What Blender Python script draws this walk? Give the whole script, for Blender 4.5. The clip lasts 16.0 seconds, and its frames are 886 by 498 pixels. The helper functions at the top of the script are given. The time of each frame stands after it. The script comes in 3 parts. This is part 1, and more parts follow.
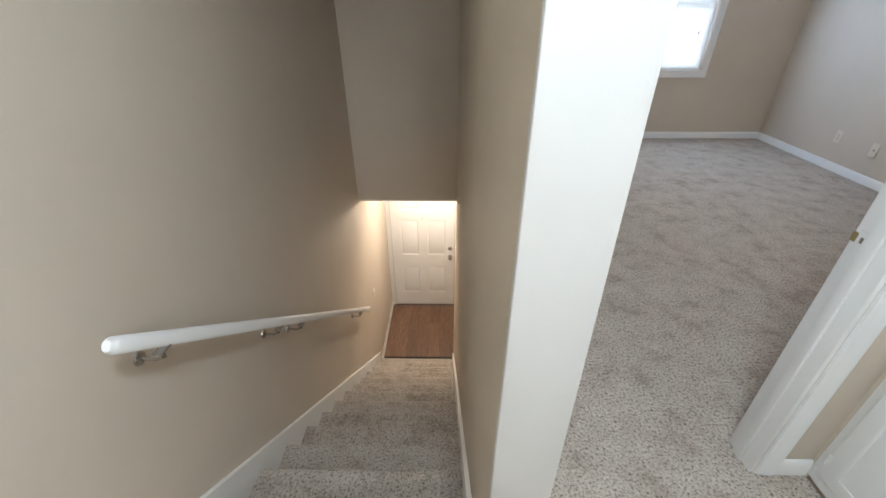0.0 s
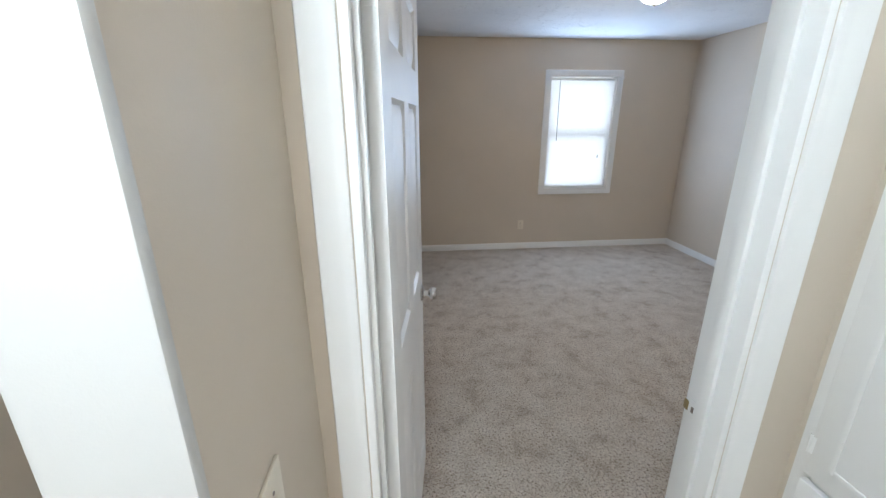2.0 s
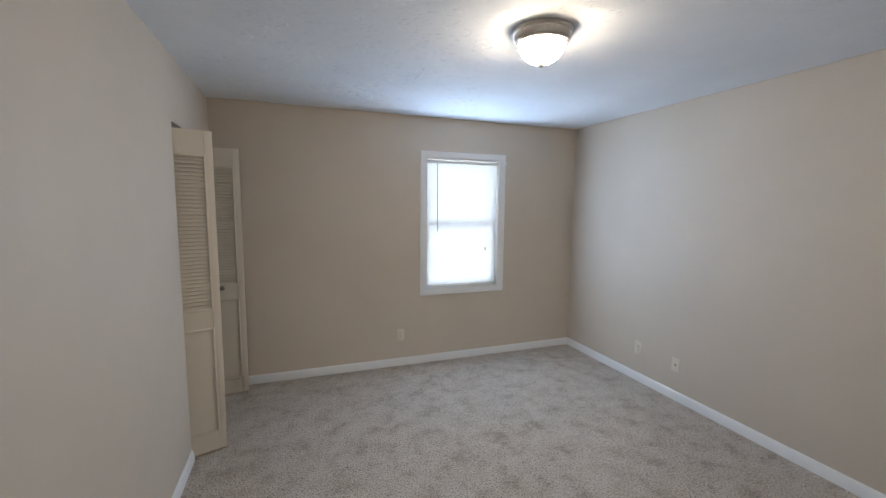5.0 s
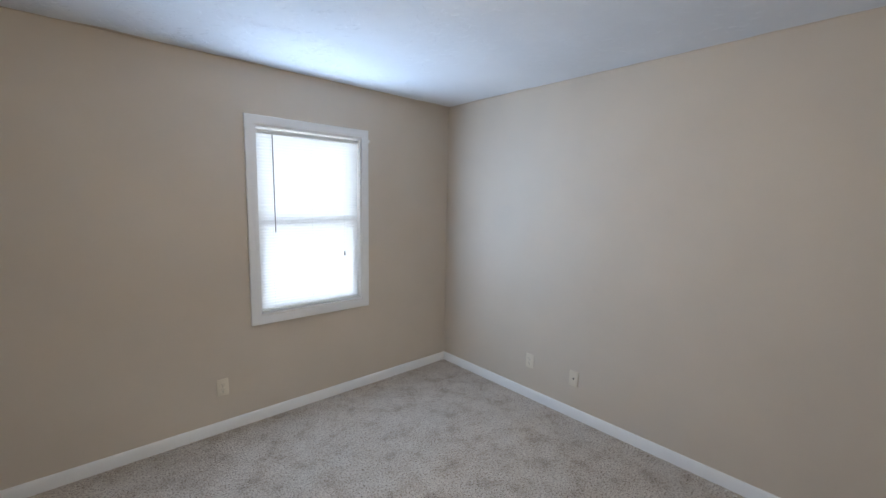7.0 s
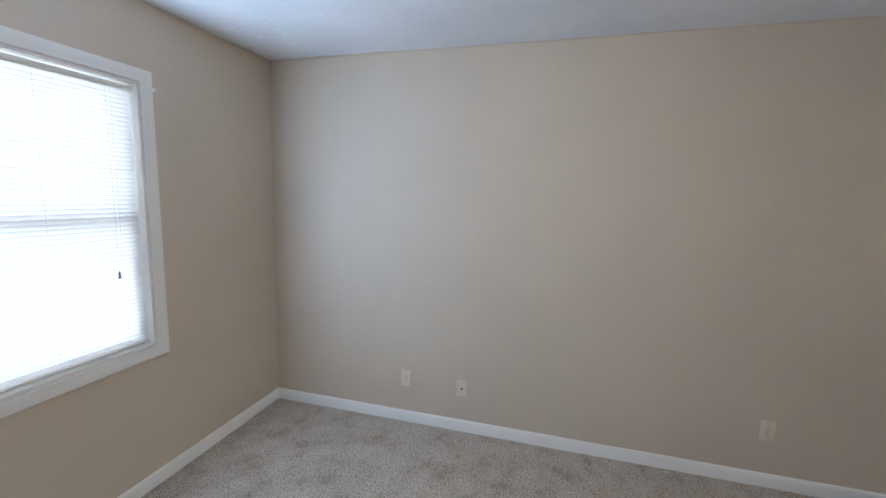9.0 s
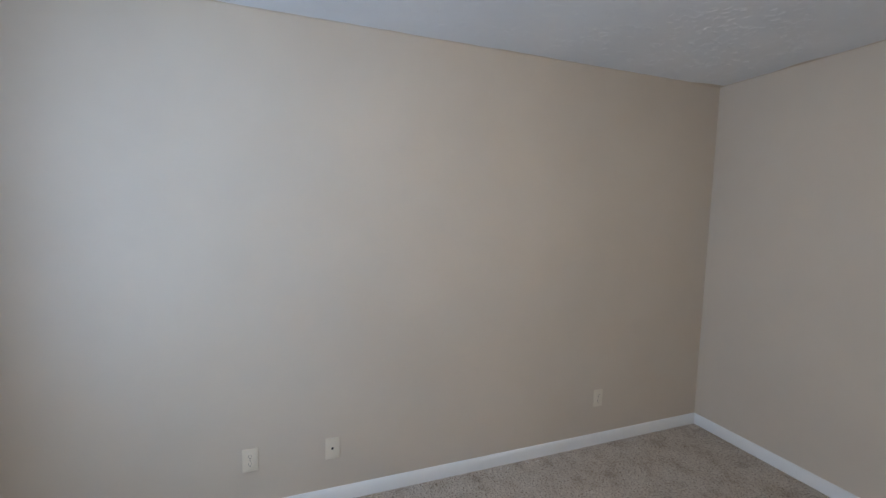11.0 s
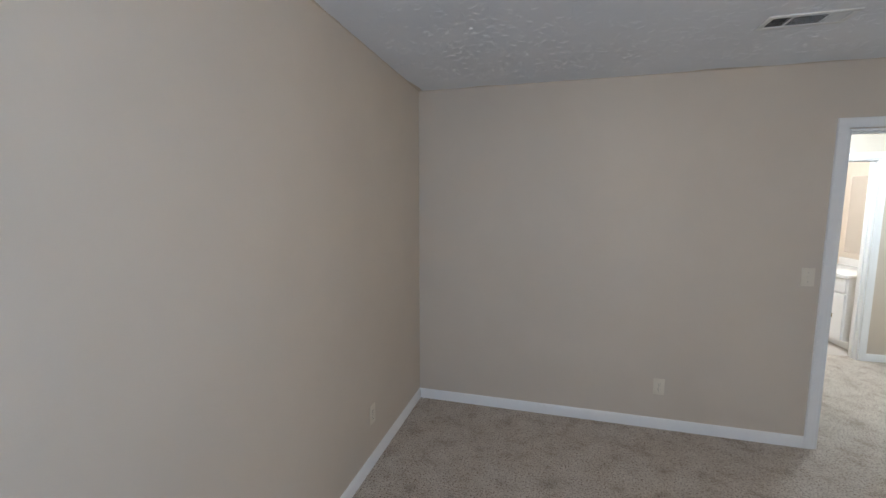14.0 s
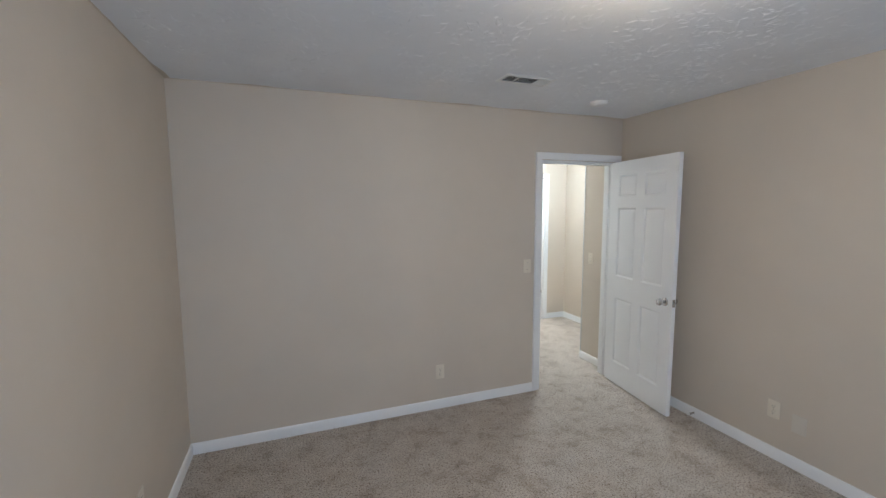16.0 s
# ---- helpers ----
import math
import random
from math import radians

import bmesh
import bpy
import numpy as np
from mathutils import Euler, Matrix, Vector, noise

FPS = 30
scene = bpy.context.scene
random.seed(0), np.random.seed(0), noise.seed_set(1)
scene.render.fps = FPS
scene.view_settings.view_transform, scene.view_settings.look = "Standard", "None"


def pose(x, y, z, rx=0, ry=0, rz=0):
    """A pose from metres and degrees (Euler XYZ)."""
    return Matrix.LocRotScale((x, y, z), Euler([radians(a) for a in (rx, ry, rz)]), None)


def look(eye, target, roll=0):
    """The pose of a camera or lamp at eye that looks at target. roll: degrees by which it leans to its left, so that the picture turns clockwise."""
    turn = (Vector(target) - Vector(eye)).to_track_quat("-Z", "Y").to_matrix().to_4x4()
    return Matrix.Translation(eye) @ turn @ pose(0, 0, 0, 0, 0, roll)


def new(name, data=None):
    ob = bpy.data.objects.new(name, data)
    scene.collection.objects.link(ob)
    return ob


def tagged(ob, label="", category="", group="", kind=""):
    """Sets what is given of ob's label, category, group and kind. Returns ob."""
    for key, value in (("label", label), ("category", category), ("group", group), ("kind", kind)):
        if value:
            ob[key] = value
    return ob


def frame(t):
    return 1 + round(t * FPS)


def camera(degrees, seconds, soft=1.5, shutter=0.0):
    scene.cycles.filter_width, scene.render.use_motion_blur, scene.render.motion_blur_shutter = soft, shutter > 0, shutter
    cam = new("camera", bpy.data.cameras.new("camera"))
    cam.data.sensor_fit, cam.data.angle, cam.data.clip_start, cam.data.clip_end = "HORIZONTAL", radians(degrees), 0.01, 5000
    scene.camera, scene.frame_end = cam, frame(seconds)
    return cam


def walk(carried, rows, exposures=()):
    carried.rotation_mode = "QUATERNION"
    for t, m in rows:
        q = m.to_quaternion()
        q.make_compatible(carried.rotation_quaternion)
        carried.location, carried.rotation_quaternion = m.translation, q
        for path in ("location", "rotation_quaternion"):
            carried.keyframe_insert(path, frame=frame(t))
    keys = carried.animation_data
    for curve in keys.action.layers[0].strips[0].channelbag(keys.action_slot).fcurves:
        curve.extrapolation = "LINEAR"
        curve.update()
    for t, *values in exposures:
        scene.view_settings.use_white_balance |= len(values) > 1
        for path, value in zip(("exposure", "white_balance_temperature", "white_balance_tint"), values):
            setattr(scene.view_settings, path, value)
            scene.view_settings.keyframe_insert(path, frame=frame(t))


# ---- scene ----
cam = camera(95.4, 16.0)
PATH = [
    (0, (-0.223, 0.061, 1.431), (-0.244, 1.769, 0.389), -0.1),
    (0.5, (-0.117, -0.004, 1.487), (-0.125, 1.765, 0.553), -0.4),
    (1, (-0.032, -0.007, 1.524), (0.003, 1.818, 0.707), -0.4),
    (1.5, (0.082, 0.099, 1.557), (0.178, 1.966, 0.849), -0.9),
    (2, (0.166, 0.212, 1.586), (0.338, 2.108, 0.975), -0.2),
    (2.5, (0.257, 0.336, 1.616), (0.493, 2.251, 1.091), 0.1),
    (3, (0.365, 0.5, 1.628), (0.67, 2.428, 1.192), 0.1),
    (5.5, (0.702, 1.467, 1.598), (1.523, 3.28, 1.402), 0.7),
    (6, (0.758, 1.696, 1.591), (1.746, 3.422, 1.384), 0.9),
    (6.5, (0.836, 1.951, 1.596), (1.992, 3.567, 1.367), 1.0),
    (7, (0.964, 2.171, 1.589), (2.288, 3.65, 1.346), 1.1),
    (7.5, (1.051, 2.347, 1.564), (2.555, 3.645, 1.326), 0.9),
    (8, (1.004, 2.628, 1.616), (2.696, 3.66, 1.346), 1.5),
    (8.5, (1.028, 2.868, 1.565), (2.849, 3.655, 1.31), 1.6),
    (9, (1.109, 3.097, 1.564), (3.02, 3.623, 1.3), 1.5),
    (11.5, (1.598, 3.902, 1.55), (3.344, 2.947, 1.354), 0.4),
    (12, (1.735, 4.014, 1.6), (3.309, 2.801, 1.377), 0.1),
    (12.5, (1.971, 4.057, 1.546), (3.321, 2.597, 1.336), 0.6),
    (13, (2.131, 4.012, 1.632), (3.247, 2.37, 1.387), -0.2),
    (13.5, (2.333, 4.025, 1.626), (3.172, 2.226, 1.387), 0.1),
    (14, (2.565, 4.023, 1.588), (3.081, 2.104, 1.368), 0.2),
    (14.5, (2.671, 3.96, 1.559), (2.905, 1.984, 1.358), 0.0),
    (15, (2.76, 3.915, 1.57), (2.692, 1.925, 1.381), 0.0),
    (15.5, (2.815, 3.938, 1.611), (2.444, 1.982, 1.418), -0.3),
    (16, (2.877, 3.977, 1.648), (2.182, 2.113, 1.442), -0.3),
]
EXPOSE = [(0, 0.12), (1.5, 0.0), (2.0, 0.0), (2.7, 0.05), (3, 0.03), (5.5, 0.0), (9, 0.0), (12, 0.0), (14, -0.06), (15.5, 0.05), (16, 0.05)]
walk(cam, [(t, look(eye, aim, roll)) for t, eye, aim, roll in PATH], EXPOSE)

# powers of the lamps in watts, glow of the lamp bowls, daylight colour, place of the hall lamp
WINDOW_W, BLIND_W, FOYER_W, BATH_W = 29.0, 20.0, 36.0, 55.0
BED_GLOW, HALL_GLOW = 79.0, 232.0
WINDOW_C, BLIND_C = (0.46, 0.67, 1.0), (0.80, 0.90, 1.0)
HALL_AT = (-0.10, -0.03)

# ---- light ----
world = bpy.data.worlds.new("sky")
scene.world = world
world.use_nodes = True
_n = world.node_tree.nodes
_sky = _n.new("ShaderNodeTexSky")
_sky.sky_type = "NISHITA"
_sky.sun_disc = False
_sky.sun_elevation = radians(40)
_sky.sun_rotation = radians(160)
world.node_tree.links.new(_sky.outputs[0], _n["Background"].inputs[0])
_n["Background"].inputs[1].default_value = 0.12


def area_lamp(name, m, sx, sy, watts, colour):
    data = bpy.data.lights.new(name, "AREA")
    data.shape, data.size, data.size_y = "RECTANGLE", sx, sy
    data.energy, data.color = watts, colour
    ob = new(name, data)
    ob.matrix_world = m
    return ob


def point_lamp(name, place, watts, colour, radius):
    data = bpy.data.lights.new(name, "POINT")
    data.energy, data.color, data.shadow_soft_size = watts, colour, radius
    ob = new(name, data)
    ob.location = place
    return ob


# daylight in the window opening: the sky behind the blind, and added strips for the room
area_lamp("window_daylight", look((2.241, 5.19, 1.412), (2.241, 0, 1.412)), 0.80, 1.30, BLIND_W, BLIND_C)
# thin fill lamps in front of the blind, added to carry its daylight inside
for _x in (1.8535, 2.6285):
    area_lamp("window_edge_fill", look((_x, 5.021, 1.412), (_x, 0, 1.412)), 0.003, 1.24, WINDOW_W * 0.4, WINDOW_C)
area_lamp("window_edge_fill", look((2.241, 5.021, 2.041), (2.241, 0, 2.041)), 0.74, 0.005, WINDOW_W * 0.2, WINDOW_C)
point_lamp("foyer_bulb", (-0.35, 4.45, -0.42), FOYER_W, (1.0, 0.87, 0.72), 0.06)
point_lamp("bath_bulb", (0.12, -1.95, 2.2), BATH_W, (0.92, 0.96, 1.0), 0.08)


# ---- materials ----
def material(name, rough=0.6, metal=0.0):
    m = bpy.data.materials.new(name)
    m.use_nodes = True
    b = m.node_tree.nodes["Principled BSDF"]
    b.inputs["Roughness"].default_value = rough
    b.inputs["Metallic"].default_value = metal
    return m, m.node_tree, b


def node(tree, kind, **sockets):
    n = tree.nodes.new(kind)
    for k, v in sockets.items():
        n.inputs[k.replace("_", " ")].default_value = v
    return n


def noise_tex(tree, scale, detail=3.0, rough=0.55, coords=None):
    n = node(tree, "ShaderNodeTexNoise", Scale=scale, Detail=detail, Roughness=rough)
    if coords is None:
        coords = tree.nodes.new("ShaderNodeTexCoord").outputs["Object"]
    tree.links.new(coords, n.inputs["Vector"])
    return n


def ramp(tree, source, stops):
    r = tree.nodes.new("ShaderNodeValToRGB")
    els = r.color_ramp.elements
    while len(els) < len(stops):
        els.new(0.5)
    for e, (p, c) in zip(els, stops):
        e.position, e.color = p, (*c, 1)
    tree.links.new(source, r.inputs[0])
    return r


def bump(tree, bsdf, sources, dist=0.002):
    """sources: list of (height socket, strength, distance)"""
    last = None
    for h, strength, d in sources:
        b = node(tree, "ShaderNodeBump", Strength=strength, Distance=d)
        tree.links.new(h, b.inputs["Height"])
        if last:
            tree.links.new(last.outputs[0], b.inputs["Normal"])
        last = b
    tree.links.new(last.outputs[0], bsdf.inputs["Normal"])


def painted(name, colour, rough=0.55, vary=0.05, peel=0.12, spec=0.4):
    m, t, b = material(name, rough)
    big = noise_tex(t, 1.7, 4)
    lo = tuple(c * (1 - vary) for c in colour)
    hi = tuple(min(1, c * (1 + vary)) for c in colour)
    r = ramp(t, big.outputs[0], [(0.35, lo), (0.65, hi)])
    t.links.new(r.outputs[0], b.inputs["Base Color"])
    fine = noise_tex(t, 260, 2)
    wave = noise_tex(t, 14, 3)
    bump(t, b, [(fine.outputs[0], peel, 0.0015), (wave.outputs[0], peel * 0.8, 0.004)])
    rr = ramp(t, wave.outputs[0], [(0.3, (rough - 0.03,) * 3), (0.7, (rough + 0.03,) * 3)])
    t.links.new(rr.outputs[0], b.inputs["Roughness"])
    b.inputs["Specular IOR Level"].default_value = spec
    return m


WALL = painted("beige_wall_paint", (0.612, 0.533, 0.441), 0.55, 0.025, 0.14, 0.35)
CEIL = painted("ceiling_paint", (0.80, 0.812, 0.83), 0.8, 0.03, 0.25, 0.2)
TRIM = painted("white_trim_gloss", (0.83, 0.828, 0.815), 0.34, 0.015, 0.05)
DOORW = painted("white_door_paint", (0.85, 0.848, 0.835), 0.38, 0.015, 0.06)
# white of the partition end, colour lowered to offset the near hall lamp
END = painted("darkened_end_white", (0.55, 0.543, 0.523), 0.4, 0.015, 0.12)
CREAM = painted("cream_door_paint", (0.74, 0.67, 0.56), 0.42, 0.02, 0.06)
IVORY = painted("ivory_plastic", (0.72, 0.65, 0.535), 0.35, 0.01, 0.0)
BLANK = painted("beige_plastic", (0.62, 0.57, 0.49), 0.4, 0.01, 0.0)
WHITE_PL = painted("white_plastic", (0.8, 0.8, 0.78), 0.4, 0.01, 0.0)
DARK = painted("dark_gap", (0.02, 0.02, 0.02), 0.7, 0.0, 0.0)
VINYL = painted("pale_vinyl", (0.55, 0.50, 0.44), 0.4, 0.08, 0.05)
COUNTER = painted("white_cultured_marble", (0.82, 0.81, 0.79), 0.15, 0.03, 0.0)


def metal_mat(name, colour, rough):
    m, t, b = material(name, rough, 1.0)
    n = noise_tex(t, 60, 3)
    r = ramp(t, n.outputs[0], [(0.3, tuple(c * 0.88 for c in colour)), (0.7, colour)])
    t.links.new(r.outputs[0], b.inputs["Base Color"])
    return m


NICKEL = metal_mat("brushed_nickel", (0.56, 0.52, 0.46), 0.32)
CHROME = metal_mat("satin_chrome", (0.62, 0.61, 0.60), 0.22)
BRASS = metal_mat("aged_brass", (0.42, 0.33, 0.17), 0.4)
BRONZE = metal_mat("dull_pewter", (0.30, 0.26, 0.22), 0.42)
STEEL = metal_mat("dark_steel", (0.16, 0.16, 0.17), 0.5)


def carpet_mat():
    m, t, b = material("beige_cut_pile_carpet", 1.0)
    co = t.nodes.new("ShaderNodeTexCoord").outputs["Object"]
    fleck = noise_tex(t, 95, 4, 0.75, co)
    vor = node(t, "ShaderNodeTexVoronoi", Scale=120.0)
    t.links.new(co, vor.inputs["Vector"])
    c1 = ramp(t, fleck.outputs[0], [(0.37, (0.15, 0.105, 0.075)), (0.44, (0.53, 0.465, 0.395)), (0.56, (0.69, 0.615, 0.535)), (0.70, (0.79, 0.72, 0.645))])
    pile = noise_tex(t, 6.5, 7, 0.72, co)
    c2 = ramp(t, pile.outputs[0], [(0.36, (0.66, 0.615, 0.575)), (0.47, (0.87, 0.85, 0.825)), (0.60, (0.97, 0.97, 0.97))])
    mix = t.nodes.new("ShaderNodeMix")
    mix.data_type, mix.blend_type = "RGBA", "MULTIPLY"
    mix.inputs[0].default_value = 1.0
    t.links.new(c1.outputs[0], mix.inputs[6])
    t.links.new(c2.outputs[0], mix.inputs[7])
    t.links.new(mix.outputs[2], b.inputs["Base Color"])
    b.inputs["Specular IOR Level"].default_value = 0.05
    b.inputs["Sheen Weight"].default_value = 0.15
    bump(t, b, [(vor.outputs[0], 0.8, 0.008), (fleck.outputs[0], 0.9, 0.008), (pile.outputs[0], 0.25, 0.02)])
    return m


CARPET = carpet_mat()


def wood_mat():
    m, t, b = material("brown_vinyl_plank", 0.42)
    co = t.nodes.new("ShaderNodeTexCoord").outputs["Object"]
    mp = t.nodes.new("ShaderNodeMapping")
    mp.inputs["Scale"].default_value = (14, 1.3, 1)
    info = t.nodes.new("ShaderNodeObjectInfo")
    t.links.new(co, mp.inputs[0])
    add = t.nodes.new("ShaderNodeVectorMath")
    t.links.new(mp.outputs[0], add.inputs[0])
    t.links.new(info.outputs["Random"], add.inputs[1])
    n = noise_tex(t, 5, 6, 0.6, add.outputs[0])
    r = ramp(t, n.outputs[0], [(0.3, (0.10, 0.052, 0.03)), (0.55, (0.19, 0.105, 0.062)), (0.75, (0.26, 0.155, 0.095))])
    hsv = t.nodes.new("ShaderNodeHueSaturation")
    mr = node(t, "ShaderNodeMapRange")
    mr.inputs["To Min"].default_value, mr.inputs["To Max"].default_value = 0.8, 1.2
    t.links.new(info.outputs["Random"], mr.inputs[0])
    t.links.new(mr.outputs[0], hsv.inputs["Value"])
    t.links.new(r.outputs[0], hsv.inputs["Color"])
    t.links.new(hsv.outputs[0], b.inputs["Base Color"])
    bump(t, b, [(n.outputs[0], 0.2, 0.001)])
    return m


PLANK = wood_mat()


def glowing(name, colour, strength):
    m, t, b = material(name, 0.3)
    b.inputs["Base Color"].default_value = (0.9, 0.88, 0.84, 1)
    b.inputs["Emission Color"].default_value = (*colour, 1)
    b.inputs["Emission Strength"].default_value = strength
    return m


DOME = glowing("lit_frosted_glass", (1.0, 0.855, 0.675), BED_GLOW)
HALL_DOME = glowing("lit_frosted_glass_hall", (0.75, 0.885, 1.0), HALL_GLOW)


def slat_mat():
    m, t, b = material("white_blind_slat", 0.45)
    b.inputs["Base Color"].default_value = (0.86, 0.87, 0.88, 1)
    tr = t.nodes.new("ShaderNodeBsdfTranslucent")
    tr.inputs[0].default_value = (0.9, 0.92, 0.95, 1)
    mx = t.nodes.new("ShaderNodeMixShader")
    mx.inputs[0].default_value = 0.45
    t.links.new(b.outputs[0], mx.inputs[1])
    t.links.new(tr.outputs[0], mx.inputs[2])
    t.links.new(mx.outputs[0], t.nodes["Material Output"].inputs[0])
    return m


SLAT = slat_mat()


def glass_mat():
    m, t, b = material("window_glass", 0.02)
    b.inputs["Transmission Weight"].default_value = 1.0
    b.inputs["IOR"].default_value = 1.45
    return m


GLASS = glass_mat()


def mirror_mat():
    m, t, b = material("mirror", 0.02, 1.0)
    b.inputs["Base Color"].default_value = (0.9, 0.9, 0.9, 1)
    return m


# ---- shape helpers ----
def box(bm, x0, x1, y0, y1, z0, z1, bevel=0.0, segs=2):
    r = bmesh.ops.create_cube(bm, size=1.0)
    vs = r["verts"]
    for v in vs:
        v.co = Vector((x0 + (v.co.x + 0.5) * (x1 - x0), y0 + (v.co.y + 0.5) * (y1 - y0), z0 + (v.co.z + 0.5) * (z1 - z0)))
    if bevel:
        es = {e for v in vs for e in v.link_edges}
        bmesh.ops.bevel(bm, geom=list(es), offset=bevel, segments=segs, affect="EDGES", profile=0.5)
    return bm


def boxes(items, bevel=0.0):
    bm = bmesh.new()
    for it in items:
        box(bm, *it, bevel=bevel)
    return bm


def lathe(profile, axis="z", steps=32, bm=None, at=(0, 0, 0)):
    """profile: (radius, height) pairs; turned round an axis through at."""
    bm = bm or bmesh.new()
    rings = []
    for r, h in profile:
        ring = []
        for i in range(steps):
            a = 2 * math.pi * i / steps
            p = (r * math.cos(a), r * math.sin(a), h)
            if axis == "x":
                p = (h, p[0], p[1])
            if axis == "y":
                p = (p[0], h, p[1])
            ring.append(bm.verts.new(Vector(p) + Vector(at)))
        rings.append(ring)
    for a, b in zip(rings, rings[1:]):
        for i in range(steps):
            bm.faces.new((a[i], a[(i + 1) % steps], b[(i + 1) % steps], b[i]))
    for ring in (rings[0], rings[-1]):
        bm.faces.new(ring)
    bmesh.ops.recalc_face_normals(bm, faces=bm.faces)
    return bm


def sweep(path, ring, bm=None):
    """path: points; ring(p, i) gives the loop of points there. Closed ends."""
    bm = bm or bmesh.new()
    loops = [[bm.verts.new(q) for q in ring(Vector(p), i)] for i, p in enumerate(path)]
    n = len(loops[0])
    for a, b in zip(loops, loops[1:]):
        for i in range(n):
            bm.faces.new((a[i], a[(i + 1) % n], b[(i + 1) % n], b[i]))
    bm.faces.new(loops[0])
    bm.faces.new(loops[-1])
    bmesh.ops.recalc_face_normals(bm, faces=bm.faces)
    return bm


def tube(path, radius, sides=10, bm=None):
    pts = [Vector(p) for p in path]

    def ring(p, i):
        d = (pts[min(i + 1, len(pts) - 1)] - pts[max(i - 1, 0)]).normalized()
        u = d.cross(Vector((0, 0, 1)) if abs(d.z) < 0.95 else Vector((1, 0, 0))).normalized()
        v = d.cross(u)
        return [p + radius * (math.cos(a) * u + math.sin(a) * v) for a in (2 * math.pi * k / sides for k in range(sides))]
    return sweep(pts, ring, bm)


def mesh_of(name, bm, mat, smooth=None):
    me = bpy.data.meshes.new(name)
    bm.to_mesh(me)
    bm.free()
    me.materials.append(mat)
    if smooth:
        me.shade_smooth()
        me.set_sharp_from_angle(angle=radians(smooth))
    return me


def part(name, bm, mat, parent, label="", m=None, smooth=35):
    ob = new(name, bm if isinstance(bm, bpy.types.Mesh) else mesh_of(name, bm, mat, smooth))
    ob.parent = parent
    if m is not None:
        ob.matrix_basis = m
    if label:
        ob["label"] = label
    return ob


def thing(name, label, category, m=None, group="", kind=""):
    ob = new(name)
    ob.empty_display_size = 0.1
    if m is not None:
        ob.matrix_basis = m
    return tagged(ob, label, category, group, kind)


def setting(name, bm, mat, label, category, smooth=None):
    return tagged(new(name, mesh_of(name, bm, mat, smooth)), label, category, kind="structure")


# ---- plan ----
XE, YS, YN, H = 3.572, 1.002, 5.04, 2.44
XW = -1.09          # stair and hall west wall
YHS = -0.95         # hall south wall
XHE = 1.04          # hall east wall
YH = 0.885          # hall face of the bedroom's south wall
LOW = -2.70         # lower floor
DX0, DX1, DZ = 0.078, 0.862, 2.045   # bedroom doorway
WX0, WX1, WZ0, WZ1 = 1.840, 2.642, 0.762, 2.060   # window opening
CY0, CY1, CZ = 3.975, 4.975, 2.06    # closet opening
NOSE_Y, RISE, RUN = 0.60, 2.70 / 14, 0.244
PX = -0.132          # stair face of the partition
PY = 0.50           # its free end
PXE = -0.018        # its hall face

FZ = 0.010          # carpet pile above the slab

# ---- structure ----
setting("floor", boxes([(XW, XHE, YHS - 0.115, PY, -0.19, FZ), (XW, PX, PY, NOSE_Y, -0.19, 0), (PXE, XHE, PY, YS, -0.19, FZ),
                        (0, XE, YS, YN, -0.19, FZ), (XW, 0, 3.75, YN, -0.185, FZ)]), CARPET, "beige speckled cut-pile carpet with vacuum marks", "carpet")
setting("wall_north", boxes([(-0.14, WX0, YN, YN + 0.14, -0.19, H), (WX1, XE + 0.12, YN, YN + 0.14, -0.19, H),
                             (WX0, WX1, YN, YN + 0.14, -0.19, WZ0), (WX0, WX1, YN, YN + 0.14, WZ1, H), (XW, -0.14, YN, YN + 0.14, -0.19, H)]), WALL,
        "beige painted bedroom wall with a window", "wall")
setting("wall_east", boxes([(XE, XE + 0.12, YS, YN, -0.19, H)]), WALL, "long plain beige painted bedroom wall", "wall")
setting("wall_south", boxes([(DX1, XE + 0.12, YH, YS, -0.19, H), (DX0, DX1, YH, YS, DZ, H), (0, DX0, YH, YS, 0, H)]), WALL,
        "beige painted bedroom wall with the doorway", "wall")
setting("wall_west", boxes([(PX, PXE, PY + 0.004, YH, LOW, H), (PX, 0, YH, CY0, LOW, H), (PX, 0, CY1, YN, 0, H), (PX, 0, CY0, CY1, CZ, H), (PX, 0, CY0, 4.10, LOW, -0.19)]), WALL,
        "beige painted partition between bedroom and stairs", "wall")
# end face in the darkened white, so the hall lamp doesn't overexpose it
setting("partition_end", boxes([(PX - 0.004, PXE + 0.003, PY - 0.012, PY + 0.006, 0, H)], 0.005), END, "white painted end of the stair partition, darkened against the lamp", "trim", 40)
setting("wall_stair_west", boxes([(XW - 0.12, XW, YHS - 0.12, 5.25, LOW, H)]), WALL, "tall beige painted stairwell wall", "wall")
setting("wall_stair_header", boxes([(XW, PX, 3.65, 3.75, -0.20, H)]), WALL, "beige painted bulkhead above the stairs", "wall")
setting("ceiling_foyer", boxes([(XW, PX, 3.75, 5.13, -0.26, -0.20), (PX, 1.2, 4.0, 5.13, -0.25, -0.19)]), CEIL, "flat white ceiling over the entry", "ceiling")
XJ = -0.88          # hall west wall, nearer than the stair wall
setting("wall_hall_west", boxes([(XW, XJ, YHS, -0.15, 0, H)]), WALL, "pale beige hall wall beside the bathroom doorway", "wall")
BX0, BX1, BZ = -0.515, 0.215, 2.045   # bathroom doorway
